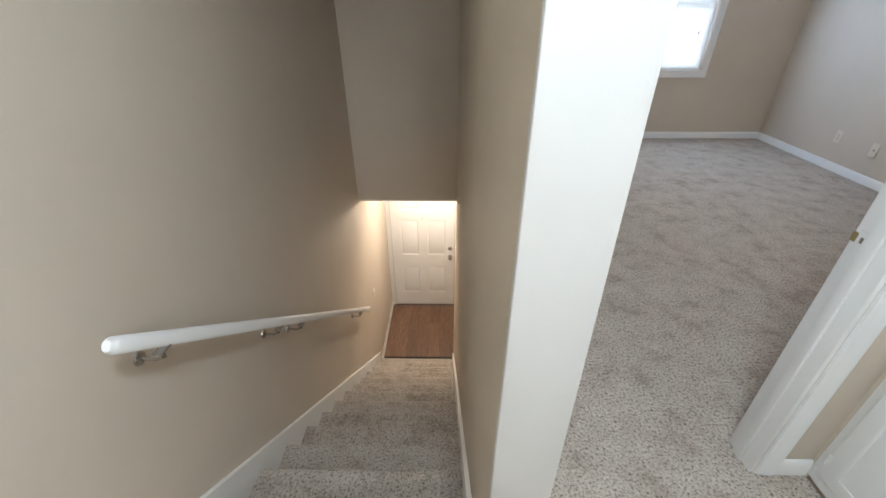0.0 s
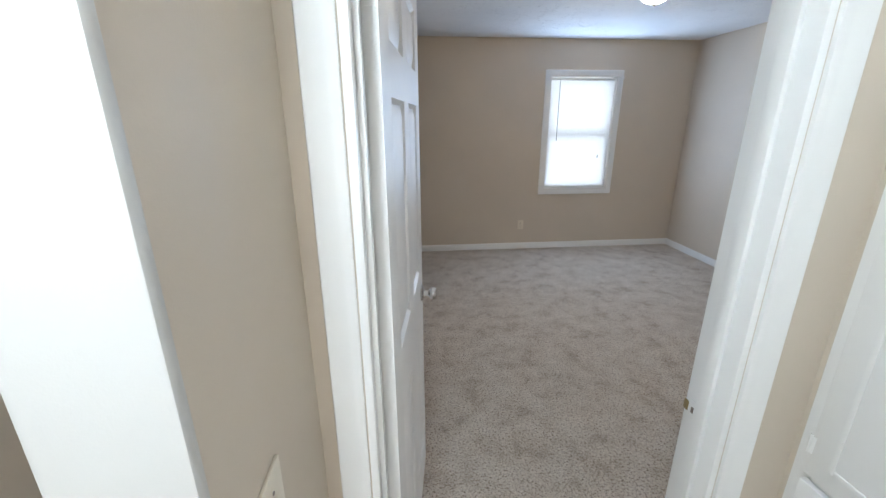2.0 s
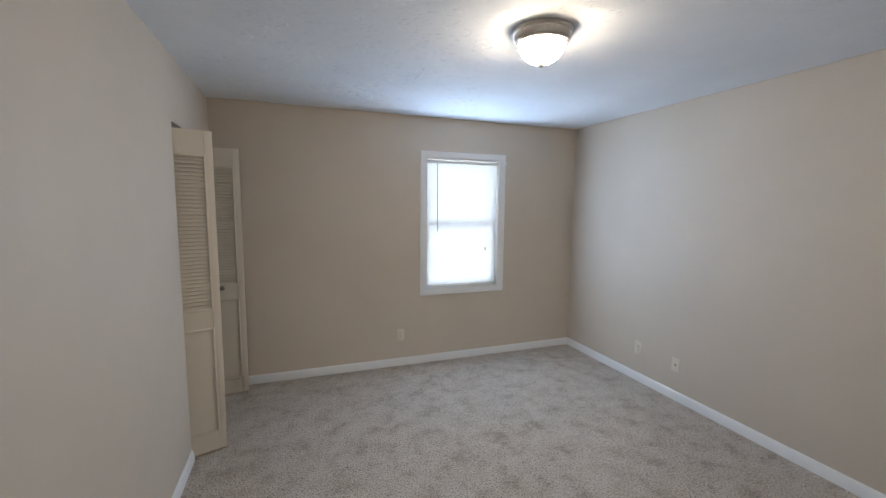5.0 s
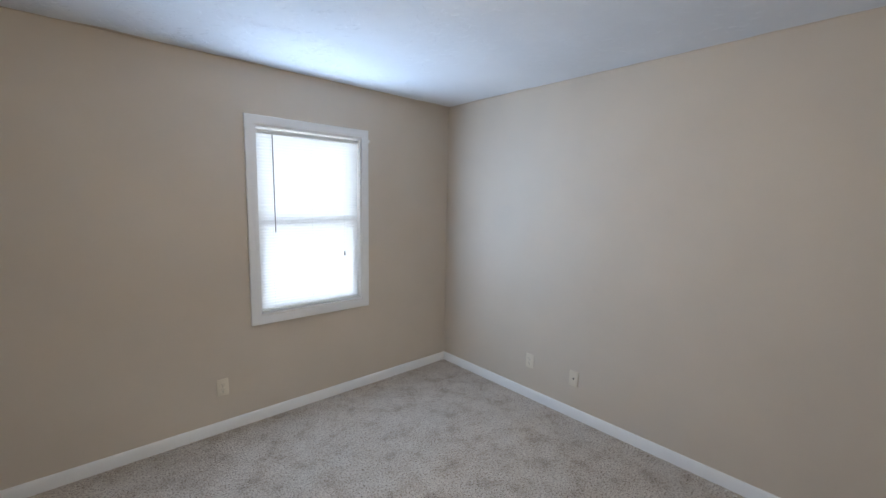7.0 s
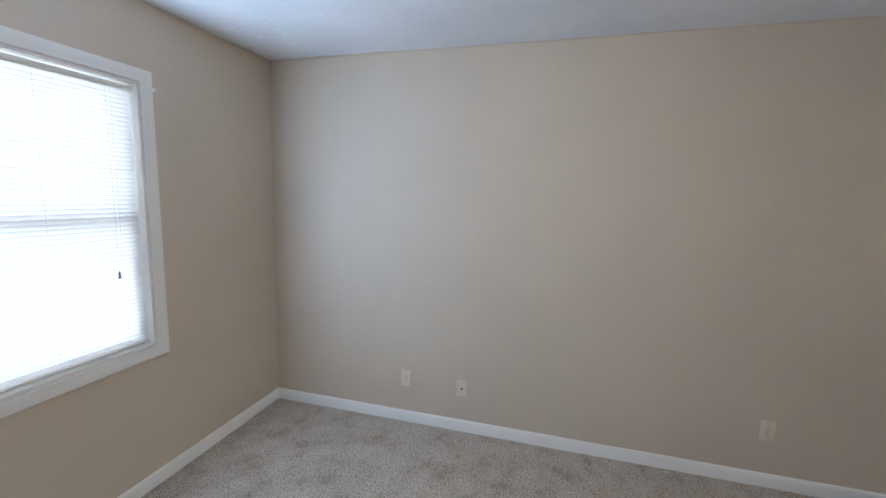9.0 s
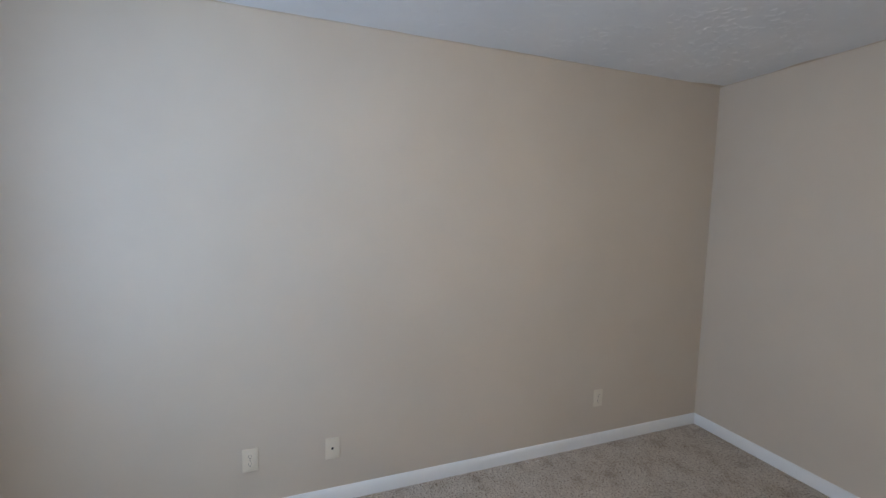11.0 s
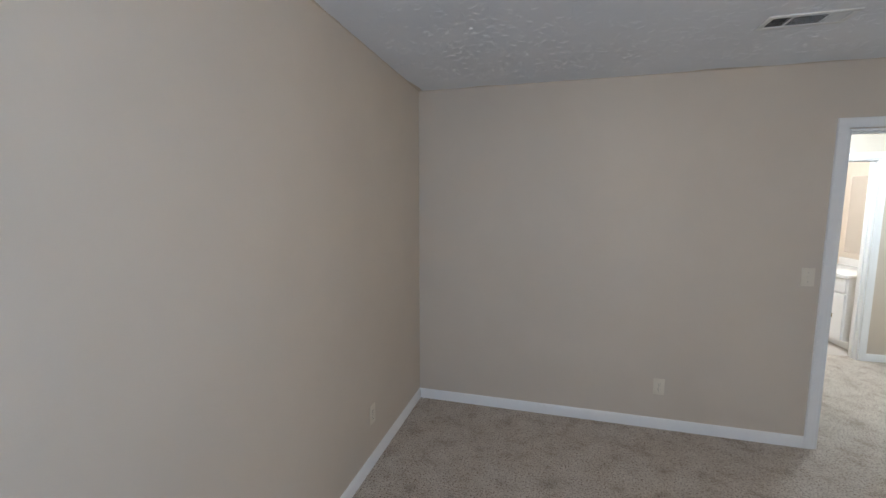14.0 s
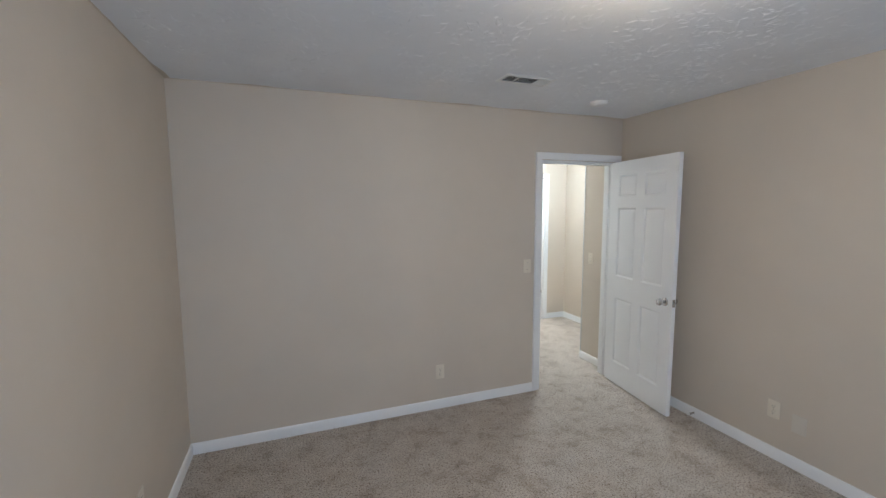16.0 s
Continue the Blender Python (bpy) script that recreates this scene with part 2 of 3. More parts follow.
setting("wall_hall_south", boxes([(XW, BX0, YHS - 0.115, YHS, 0, H), (BX1, XHE + 0.5, YHS - 0.115, YHS, 0, H), (BX0, BX1, YHS - 0.115, YHS, BZ, H)]), WALL,
        "pale beige hall wall with the bathroom doorway", "wall")
KY0, KY1, KZ1 = -0.02, 0.865, 2.12   # built-in linen cabinet
setting("wall_hall_east", boxes([(XHE, XHE + 0.5, YHS, KY0, 0, H), (XHE, XHE + 0.5, KY0, YH, KZ1, H), (XHE + 0.42, XHE + 0.5, KY0, YH, 0, KZ1), (XHE, XHE + 0.42, KY1, YH, 0, KZ1)]), WALL,
        "beige painted hall wall round a built-in cabinet", "wall")
setting("wall_bath", boxes([(XW, 1.2, -3.12, -3.0, 0, H), (1.2, 1.32, -3.12, YHS - 0.115, 0, H), (XW - 0.12, XW, -3.12, YHS - 0.12, 0, H)]), WALL, "warm beige bathroom walls", "wall")
setting("floor_bath", boxes([(XW, 1.2, -3.0, YHS - 0.115, -0.19, -0.005)]), VINYL, "pale beige bathroom vinyl floor", "floor")
setting("wall_entry", boxes([(XW, -1.03, 5.13, 5.25, LOW, -0.19), (-0.12, 1.2, 5.13, 5.25, LOW, -0.19), (-1.03, -0.12, 5.13, 5.25, LOW + 2.04, -0.19),
                             (1.2, 1.32, 4.0, 5.25, LOW, -0.19), (0.0, 1.32, 3.9, 4.0, LOW, -0.19)]), WALL, "beige painted entry walls", "wall")


def stroke_ceiling():
    """Bedroom and hall ceiling with stamped plaster ridges in fans."""
    rnd = random.Random(5)
    vs, fs = [], []

    def slab(x0, x1, y0, y1):
        k = len(vs)
        vs.extend([(x, y, z) for z in (H, H + 0.12) for x, y in ((x0, y0), (x1, y0), (x1, y1), (x0, y1))])
        fs.extend([tuple(k + i for i in q) for q in ((0, 3, 2, 1), (4, 5, 6, 7), (0, 1, 5, 4), (1, 2, 6, 5), (2, 3, 7, 6), (3, 0, 4, 7))])
    slab(-0.07, XE + 0.12, 0.94, YN + 0.14)
    slab(XW - 0.12, XHE + 0.5, YHS - 0.05, 0.94)
    slab(XW - 0.12, -0.07, 0.94, YN + 0.14)
    slab(XW - 0.12, 1.32, -3.12, YHS - 0.05)
    for _ in range(1700):
        cx, cy = rnd.uniform(0.1, XE - 0.1), rnd.uniform(YS + 0.1, YN - 0.1)
        if math.hypot(cx - 1.786, cy - 3.015) < 0.22:
            continue
        base = rnd.uniform(0, 6.28)
        for _ in range(rnd.randint(3, 8)):
            a = base + rnd.gauss(0, 0.5)
            ox, oy = cx + rnd.gauss(0, 0.05), cy + rnd.gauss(0, 0.05)
            if not (0.03 < ox < XE - 0.06 and YS + 0.03 < oy < YN - 0.06):
                continue
            ln, w, h, c = rnd.uniform(0.015, 0.045), rnd.uniform(0.0011, 0.0021), rnd.uniform(0.0004, 0.0012), rnd.uniform(-0.8, 0.8)
            k = len(vs)
            for i in range(5):
                s = i / 4
                b = a + c * s
                px, py = ox + ln * s * math.cos(b), oy + ln * s * math.sin(b)
                nx, ny = -math.sin(b), math.cos(b)
                taper = math.sin(math.pi * (0.08 + 0.84 * s))
                vs.extend([(px + nx * w * taper, py + ny * w * taper, H + 0.0005), (px, py, H - h * taper), (px - nx * w * taper, py - ny * w * taper, H + 0.0005)])
            for i in range(4):
                p = k + 3 * i
                fs.extend([(p, p + 1, p + 4, p + 3), (p + 1, p + 2, p + 5, p + 4)])
    me = bpy.data.meshes.new("ceiling")
    me.from_pydata(vs, [], fs)
    me.materials.append(CEIL)
    tagged(new("ceiling", me), "white ceiling with stamped plaster texture", "ceiling", kind="structure")


stroke_ceiling()


def paint_edge(p, q, inward, seed):
    """Wall paint that strays a few millimetres on to the ceiling in an uneven line."""
    p, q, n = Vector((*p, H - 0.0012)), Vector((*q, H - 0.0012)), Vector((*inward, 0))
    bm = bmesh.new()
    k = 90
    rows = []
    for i in range(k + 1):
        c = p.lerp(q, i / k)
        w = 0.005 + 0.042 * max(0, noise.noise(Vector((i * 0.11, seed, 0)))) + 0.011 * abs(noise.noise(Vector((i * 0.45, seed, 3))))
        rows.append([bm.verts.new(c), bm.verts.new(c + n * w), bm.verts.new(c + Vector((0, 0, 0.003))), bm.verts.new(c + n * w + Vector((0, 0, 0.003)))])
    for a, b in zip(rows, rows[1:]):
        bm.faces.new((a[0], a[1], b[1], b[0]))
        bm.faces.new((a[1], a[3], b[3], b[1]))
    bmesh.ops.recalc_face_normals(bm, faces=bm.faces)
    setting("paint_edge", bm, WALL, "uneven beige cut-in paint line at the ceiling", "paint edge")


paint_edge((XE, YS), (XE, YN), (-1, 0), 1.5)
paint_edge((0, YS), (XE, YS), (0, 1), 7.5)
paint_edge((0, YN), (XE, YN), (0, -1), 11.5)


# trim: casings and baseboards
CASE = [(0, 0.0), (0, 0.009), (0.003, 0.0105), (0.014, 0.0115), (0.021, 0.0115), (0.030, 0.0145), (0.050, 0.0165), (0.056, 0.0155), (0.058, 0.012), (0.058, 0.0)]


def casing(name, a0, a1, z0, z1, put, closed, label, parent=None, reveal=0.006, scale=1.0):
    """A mitred frame round an opening; put(a, depth, z) gives the place."""
    bm = bmesh.new()
    a0, a1, z1 = a0 - reveal, a1 + reveal, z1 + reveal
    z0 = z0 - reveal if closed else z0
    rows = []
    for u, d in CASE:
        u *= scale
        if closed:
            pts = [(a0 - u, z0 - u), (a0 - u, z1 + u), (a1 + u, z1 + u), (a1 + u, z0 - u)]
        else:
            pts = [(a0 - u, z0), (a0 - u, z1 + u), (a1 + u, z1 + u), (a1 + u, z0)]
        rows.append([bm.verts.new(put(a, d, z)) for a, z in pts])
    n = 4 if closed else 3
    for r, s in zip(rows, rows[1:] + rows[:1]):
        for i in range(n):
            j = (i + 1) % 4
            bm.faces.new((r[i], r[j], s[j], s[i]))
    if not closed:
        bm.faces.new([r[0] for r in rows])
        bm.faces.new([r[3] for r in rows])
    bmesh.ops.recalc_face_normals(bm, faces=bm.faces)
    if parent:
        return part(name, bm, TRIM, parent, label, smooth=30)
    return setting(name, bm, TRIM, label, "trim", 30)


casing("door_casing", DX0, DX1, 0, DZ, lambda a, d, z: (a, YS + d, z), False, "white moulded door casing")
casing("door_casing", DX0, DX1, 0, DZ, lambda a, d, z: (a, YH - d, z), False, "white moulded door casing facing the hall")
casing("door_casing", BX0, BX1, 0, BZ, lambda a, d, z: (a, YHS + d, z), False, "white moulded bathroom door casing")
casing("door_casing", -1.03, -0.12, LOW, LOW + 2.04, lambda a, d, z: (a, 5.13 - d, z), False, "white front door casing")


def jamb(x0, x1, y0, y1, z0, z1, stop_y):
    bm = boxes([(x0 - 0.004, x0 + 0.012, y0, y1, z0, z1), (x1 - 0.012, x1 + 0.004, y0, y1, z0, z1), (x0, x1, y0 + 0.001, y1 - 0.001, z1 - 0.012, z1 + 0.004),
                (x0 + 0.012, x0 + 0.023, stop_y - 0.017, stop_y + 0.017, z0, z1 - 0.012), (x1 - 0.023, x1 - 0.012, stop_y - 0.017, stop_y + 0.017, z0, z1 - 0.012),
                (x0 + 0.012, x1 - 0.012, stop_y - 0.016, stop_y + 0.016, z1 - 0.023, z1 - 0.012)], 0.0015)
    return setting("door_jamb", bm, TRIM, "white painted door jamb with stop", "trim", 30)


jamb(DX0, DX1, YH - 0.001, YS + 0.001, 0, DZ, 0.943)
jamb(BX0, BX1, YHS - 0.116, YHS + 0.001, 0, BZ, YHS - 0.06)

BASE = [(0, 0), (0.014, 0), (0.014, 0.062), (0.011, 0.070), (0.009, 0.080), (0.004, 0.086), (0, 0.086)]


def baseboard(p, q, inward, z=0.0, label="white painted baseboard", m0=0, m1=0):
    """From p to q along a wall; inward is the unit normal into the room; m0 and m1 mitre the ends."""
    p, q, n = Vector((*p, z)), Vector((*q, z)), Vector((*inward, 0))
    d = (q - p).normalized()
    bm = bmesh.new()
    a = [bm.verts.new(p + n * t + d * t * m0 + Vector((0, 0, h))) for t, h in BASE]
    b = [bm.verts.new(q + n * t - d * t * m1 + Vector((0, 0, h))) for t, h in BASE]
    for i in range(len(BASE)):
        j = (i + 1) % len(BASE)
        bm.faces.new((a[i], a[j], b[j], b[i]))
    bm.faces.new(a)
    bm.faces.new(b)
    bmesh.ops.recalc_face_normals(bm, faces=bm.faces)
    setting("baseboard", bm, TRIM, label, "baseboard", 30)


baseboard((0, YN), (XE, YN), (0, -1), m0=1, m1=1)
baseboard((XE, YS), (XE, YN), (-1, 0), m0=1, m1=1)
baseboard((DX1 + 0.065, YS), (XE, YS), (0, 1), m1=1)
baseboard((0, YS + 0.02), (0, CY0 - 0.002), (1, 0))
baseboard((0, CY1 + 0.002), (0, YN), (1, 0), m1=1)
baseboard((XJ, YHS), (BX0 - 0.065, YHS), (0, 1), m0=1, label="white painted hall baseboard")
baseboard((XJ, YHS), (XJ, -0.15), (1, 0), m0=1, label="white painted hall baseboard")
baseboard((XW, -0.15), (XW, 0.53), (1, 0), label="white painted hall baseboard")
baseboard((BX1 + 0.065, YHS), (XHE, YHS), (0, 1), label="white painted hall baseboard")
baseboard((PXE + 0.002, PY), (PXE + 0.002, YH), (1, 0), label="white painted hall baseboard")
baseboard((DX1 + 0.065, YH), (XHE, YH), (0, -1), label="white painted hall baseboard")
baseboard((XW, NOSE_Y + 13 * RUN + 0.02), (XW, 5.13), (1, 0), z=LOW, label="white painted entry baseboard")


# ---- stairs ----
def stairs():
    st = thing("staircase", "carpeted straight stairs going down to the entry", "stairs", kind="structure")
    x0, x1 = XW + 0.018, PX - 0.018
    for i in range(14):
        y = NOSE_Y + i * RUN
        z = -i * RISE
        if i < 13:
            # tread below this nosing
            zt = z - RISE
            bm = bmesh.new()
            prof = [(y, zt - 0.046), (y, zt), (y + RUN - 0.010, zt), (y + RUN + 0.006, zt - 0.002), (y + RUN + 0.018, zt - 0.008), (y + RUN + 0.025, zt - 0.018), (y + RUN + 0.027, zt - 0.030), (y + RUN + 0.022, zt - 0.042), (y + RUN, zt - 0.046)]
            sweep([(x0, 0, 0), (x1, 0, 0)], lambda p, k: [(p.x, a, b) for a, b in prof], bm)
            part("tread", bm, CARPET, st, smooth=50)
        bm = boxes([(x0, x1, y - 0.03, y + (0.004 if i else 0.0), z - RISE, z - 0.012)])
        part("riser", bm, CARPET, st)
    bm = bmesh.new()
    prof = [(NOSE_Y - 0.05, -0.03), (NOSE_Y - 0.05, 0.002), (NOSE_Y + 0.008, 0.002), (NOSE_Y + 0.022, -0.004), (NOSE_Y + 0.027, -0.016), (NOSE_Y + 0.02, -0.03)]
    sweep([(x0, 0, 0), (x1, 0, 0)], lambda p, k: [(p.x, a, b) for a, b in prof], bm)
    part("top_nosing", bm, CARPET, st, smooth=50)
    for xa, xb in ((XW, XW + 0.018), (PX - 0.018, PX)):
        bm = bmesh.new()
        k = RISE / RUN
        ye = NOSE_Y + 13 * RUN
        zz = lambda y: -(y - NOSE_Y) * k + 0.11
        prof = [(0.53, zz(0.53) + 0.0), (ye + 0.03, zz(ye + 0.03)), (ye + 0.03, LOW), (ye - 0.25, LOW), (0.53, -0.35)]
        sweep([(xa, 0, 0), (xb, 0, 0)], lambda p, q: [(p.x, a, b) for a, b in prof], bm)
        part("skirt_board", bm, TRIM, st, "white painted sloping skirt board", smooth=20)


stairs()


def handrail():
    hr = thing("handrail", "white painted wooden handrail on metal brackets", "handrail")
    a, b = Vector((XW + 0.085, 0.735, 0.752)), Vector((XW + 0.085, 3.20, -1.19))
    d = (b - a).normalized()
    u, v = Vector((1, 0, 0)), d.cross(Vector((1, 0, 0)))
    pts = [a - d * 0.012, a, a + d * 0.006, b - d * 0.006, b, b + d * 0.012]
    sc = [0.6, 0.92, 1, 1, 0.92, 0.6]

    def ring(p, i):
        return [p + sc[i] * (0.018 * math.copysign(abs(math.cos(t)) ** 0.7, math.cos(t)) * u + 0.022 * math.copysign(abs(math.sin(t)) ** 0.8, math.sin(t)) * v) for t in (2 * math.pi * k / 20 for k in range(20))]
    part("rail", sweep(pts, ring), TRIM, hr, smooth=50)
    for y in (0.86, 1.47, 1.70, 2.87):
        s = (y - a.y) / (b.y - a.y)
        c = a.lerp(b, s)
        bm = lathe([(0.0, 0), (0.022, 0.0), (0.02, 0.006), (0.008, 0.009), (0.0, 0.009)], "x", 16, at=(XW, c.y, c.z - 0.075))
        tube([(XW + 0.006, c.y, c.z - 0.075), (XW + 0.05, c.y, c.z - 0.078), (XW + 0.075, c.y, c.z - 0.066), (XW + 0.085, c.y, c.z - 0.03)], 0.0065, 8, bm)
        box(bm, XW + 0.072, XW + 0.098, c.y - 0.028, c.y + 0.028, c.z - 0.036, c.z - 0.030)
        part("bracket", bm, CHROME, hr, "satin metal rail bracket")


handrail()

# entry plank floor
ef = tagged(new("floor_entry", mesh_of("floor_entry", boxes([(XW, 1.2, 3.9, 5.25, LOW - 0.12, LOW - 0.006)]), DARK)), "dark brown wood-look plank entry floor", "floor", kind="structure")
rp = random.Random(3)
for i in range(15):
    xa = XW + i * 0.152
    if xa > 1.05:
        break
    cut = 4.05 + rp.uniform(0.2, 0.9)
    for ya, yb in ((4.0, cut), (cut + 0.002, 5.13)):
        part("plank", boxes([(xa + 0.001, xa + 0.151, ya, yb, LOW - 0.007, LOW)]), PLANK, ef)


# ---- doors ----
def frustum(bm, x0, x1, z0, z1, y, out, lip, rise):
    """A raised field whose edge slopes, on the plane y, towards out (+1 or -1)."""
    a = [bm.verts.new((x, y, z)) for x, z in ((x0, z0), (x1, z0), (x1, z1), (x0, z1))]
    b = [bm.verts.new((x, y + out * rise, z)) for x, z in ((x0 + lip, z0 + lip), (x1 - lip, z0 + lip), (x1 - lip, z1 - lip), (x0 + lip, z1 - lip))]
    for i in range(4):
        j = (i + 1) % 4
        bm.faces.new((a[i], a[j], b[j], b[i]))
    bm.faces.new(b)


def panel_door(parent, w, h, mat, cols, rows, t=0.035, stile=0.11, mid=0.10, group=None):
    """A moulded door from x 0 to w, z 0 to h, its faces at y 0 and -t. rows: (z0, z1) of the panels."""
    bm = bmesh.new()
    dep = 0.010
    xs = []
    pw = (w - 2 * stile - (cols - 1) * mid) / cols
    for c in range(cols):
        x = stile + c * (pw + mid)
        xs.append((x, x + pw))
    # grid of faces with sunk panels on both sides
    gx = sorted({0, w, *[v for p in xs for v in p]})
    gz = sorted({0, h, *[v for p in rows for v in p]})
    holes = {(p[0], r[0]) for p in xs for r in rows}
    for y, s in ((0, -1), (-t, 1)):
        for i in range(len(gx) - 1):
            for j in range(len(gz) - 1):
                x0, x1, z0, z1 = gx[i], gx[i + 1], gz[j], gz[j + 1]
                if (x0, z0) in holes:
                    lip = 0.012
                    a = [bm.verts.new((x, y, z)) for x, z in ((x0, z0), (x1, z0), (x1, z1), (x0, z1))]
                    b = [bm.verts.new((x, y + s * dep, z)) for x, z in ((x0 + lip, z0 + lip), (x1 - lip, z0 + lip), (x1 - lip, z1 - lip), (x0 + lip, z1 - lip))]
                    for k in range(4):
                        bm.faces.new((a[k], a[(k + 1) % 4], b[(k + 1) % 4], b[k]))
                    bm.faces.new(b)
                else:
                    bm.faces.new([bm.verts.new((x, y, z)) for x, z in ((x0, z0), (x1, z0), (x1, z1), (x0, z1))])
    for x in (0, w):
        bm.faces.new([bm.verts.new(p) for p in ((x, 0, 0), (x, -t, 0), (x, -t, h), (x, 0, h))])
    for z in (0, h):
        bm.faces.new([bm.verts.new(p) for p in ((0, 0, z), (w, 0, z), (w, -t, z), (0, -t, z))])
    bmesh.ops.remove_doubles(bm, verts=bm.verts, dist=0.0002)
    bmesh.ops.recalc_face_normals(bm, faces=bm.faces)
    leaf = part("leaf", bm, mat, parent, smooth=20)
    for x0, x1 in xs:
        for z0, z1 in rows:
            b2 = bmesh.new()
            for y, s in ((0, -1), (-t, 1)):
                frustum(b2, x0 + 0.016, x1 - 0.016, z0 + 0.016, z1 - 0.016, y + s * (dep - 0.0005), -s, 0.026, 0.0075)
            bmesh.ops.recalc_face_normals(b2, faces=b2.faces)
            part("panel", b2, mat, leaf, smooth=20)
    return leaf


def knob(parent, x, y, z, out, mat=CHROME, r=0.026, reach=0.062):
    prof = [(0.0, 0.0), (0.032, 0.0), (0.032, 0.004), (0.026, 0.009), (0.012, 0.011), (0.011, 0.028), (0.016, 0.034), (r * 0.92, 0.038), (r, 0.046), (r * 0.98, 0.058), (r * 0.85, reach), (0.008, reach + 0.002), (0.0, reach + 0.002)]
    prof = [(a, y + out * b) for a, b in prof]
    return part("knob", lathe(prof, "y", 28, at=(x, 0, z)), mat, parent, "satin chrome round knob", smooth=45)


SIX = [(0.20, 0.80), (1.00, 1.612), (1.718, 1.90)]
# bedroom door, hinged at the west jamb and swung in
bd = thing("door_1", "white six-panel bedroom door standing open", "door", pose(DX0 + 0.014, YS + 0.022, 0.020, 0, 0, 83), kind="structure")
leaf = panel_door(bd, 0.772, 2.02, DOORW, 2, SIX)
knob(leaf, 0.705, -0.035, 0.895, -1)
knob(leaf, 0.705, 0.0, 0.895, 1)
part("latch_plate", boxes([(0.7715, 0.7735, -0.030, -0.005, 0.866, 0.924)], 0.0004), CHROME, leaf, "satin chrome latch plate")
part("latch_bolt", boxes([(0.773, 0.783, -0.025, -0.010, 0.886, 0.904)], 0.002), CHROME, leaf)
for z in (0.18, 1.0, 1.757):
    bm = lathe([(0.0, z), (0.0065, z), (0.0065, z + 0.089), (0.0, z + 0.089)], "z", 12, at=(-0.008, 0.006, 0))
    box(bm, -0.0015, 0.0, -0.032, 0.003, z, z + 0.089)
    part("hinge", bm, TRIM, leaf, "painted butt hinge")

sp = thing("strike_plate", "paint-spotted brass strike plate on the white jamb", "strike plate", pose(0, 0, 0))
part("plate", boxes([(DX1 - 0.0145, DX1 - 0.0118, 0.958, 0.990, 0.880, 0.930)], 0.0006), TRIM, sp, "paint-covered plate")
part("lip", boxes([(DX1 - 0.016, DX1 - 0.010, 0.988, 1.004, 0.892, 0.918)], 0.002), BRASS, sp)
part("bolt_hole", boxes([(DX1 - 0.0152, DX1 - 0.0142, 0.970, 0.978, 0.897, 0.913)]), BRONZE, sp)

ds = thing("door_stop", "short white-tipped spring door stop on the baseboard", "door stop")
part("spring", lathe([(0.0, 0.013)] + [(0.006 + 0.0015 * (i % 2), 0.013 + 0.004 * i) for i in range(14)] + [(0.0, 0.07)], "x", 12, at=(0, 1.86, 0.05)), CHROME, ds)
part("tip", lathe([(0.0, 0.066), (0.009, 0.067), (0.009, 0.08), (0.0, 0.082)], "x", 12, at=(0, 1.86, 0.05)), WHITE_PL, ds)

# front door at the foot of the stairs
fd = thing("front_door", "white six-panel front door, closed", "door", pose(-1.028, 5.165, LOW + 0.012), kind="structure")
leaf = panel_door(fd, 0.906, 2.02, DOORW, 2, [(0.24, 0.72), (0.93, 1.50), (1.66, 1.88)], t=0.04, stile=0.13, mid=0.13)
knob(leaf, 0.845, -0.04, 0.90, -1)
part("deadbolt", lathe([(0.0, -0.04), (0.03, -0.04), (0.029, -0.05), (0.012, -0.054), (0.012, -0.062), (0.0, -0.062)], "y", 20, at=(0.845, 0, 1.045)), CHROME, leaf, "satin chrome deadbolt")
part("peephole", lathe([(0.0, -0.04), (0.009, -0.04), (0.008, -0.044), (0.0, -0.044)], "y", 14, at=(0.453, 0, 1.53)), BRASS, leaf)
setting("threshold", boxes([(-1.03, -0.12, 5.10, 5.20, LOW, LOW + 0.012)], 0.004), STEEL, "dark metal door threshold", "threshold")


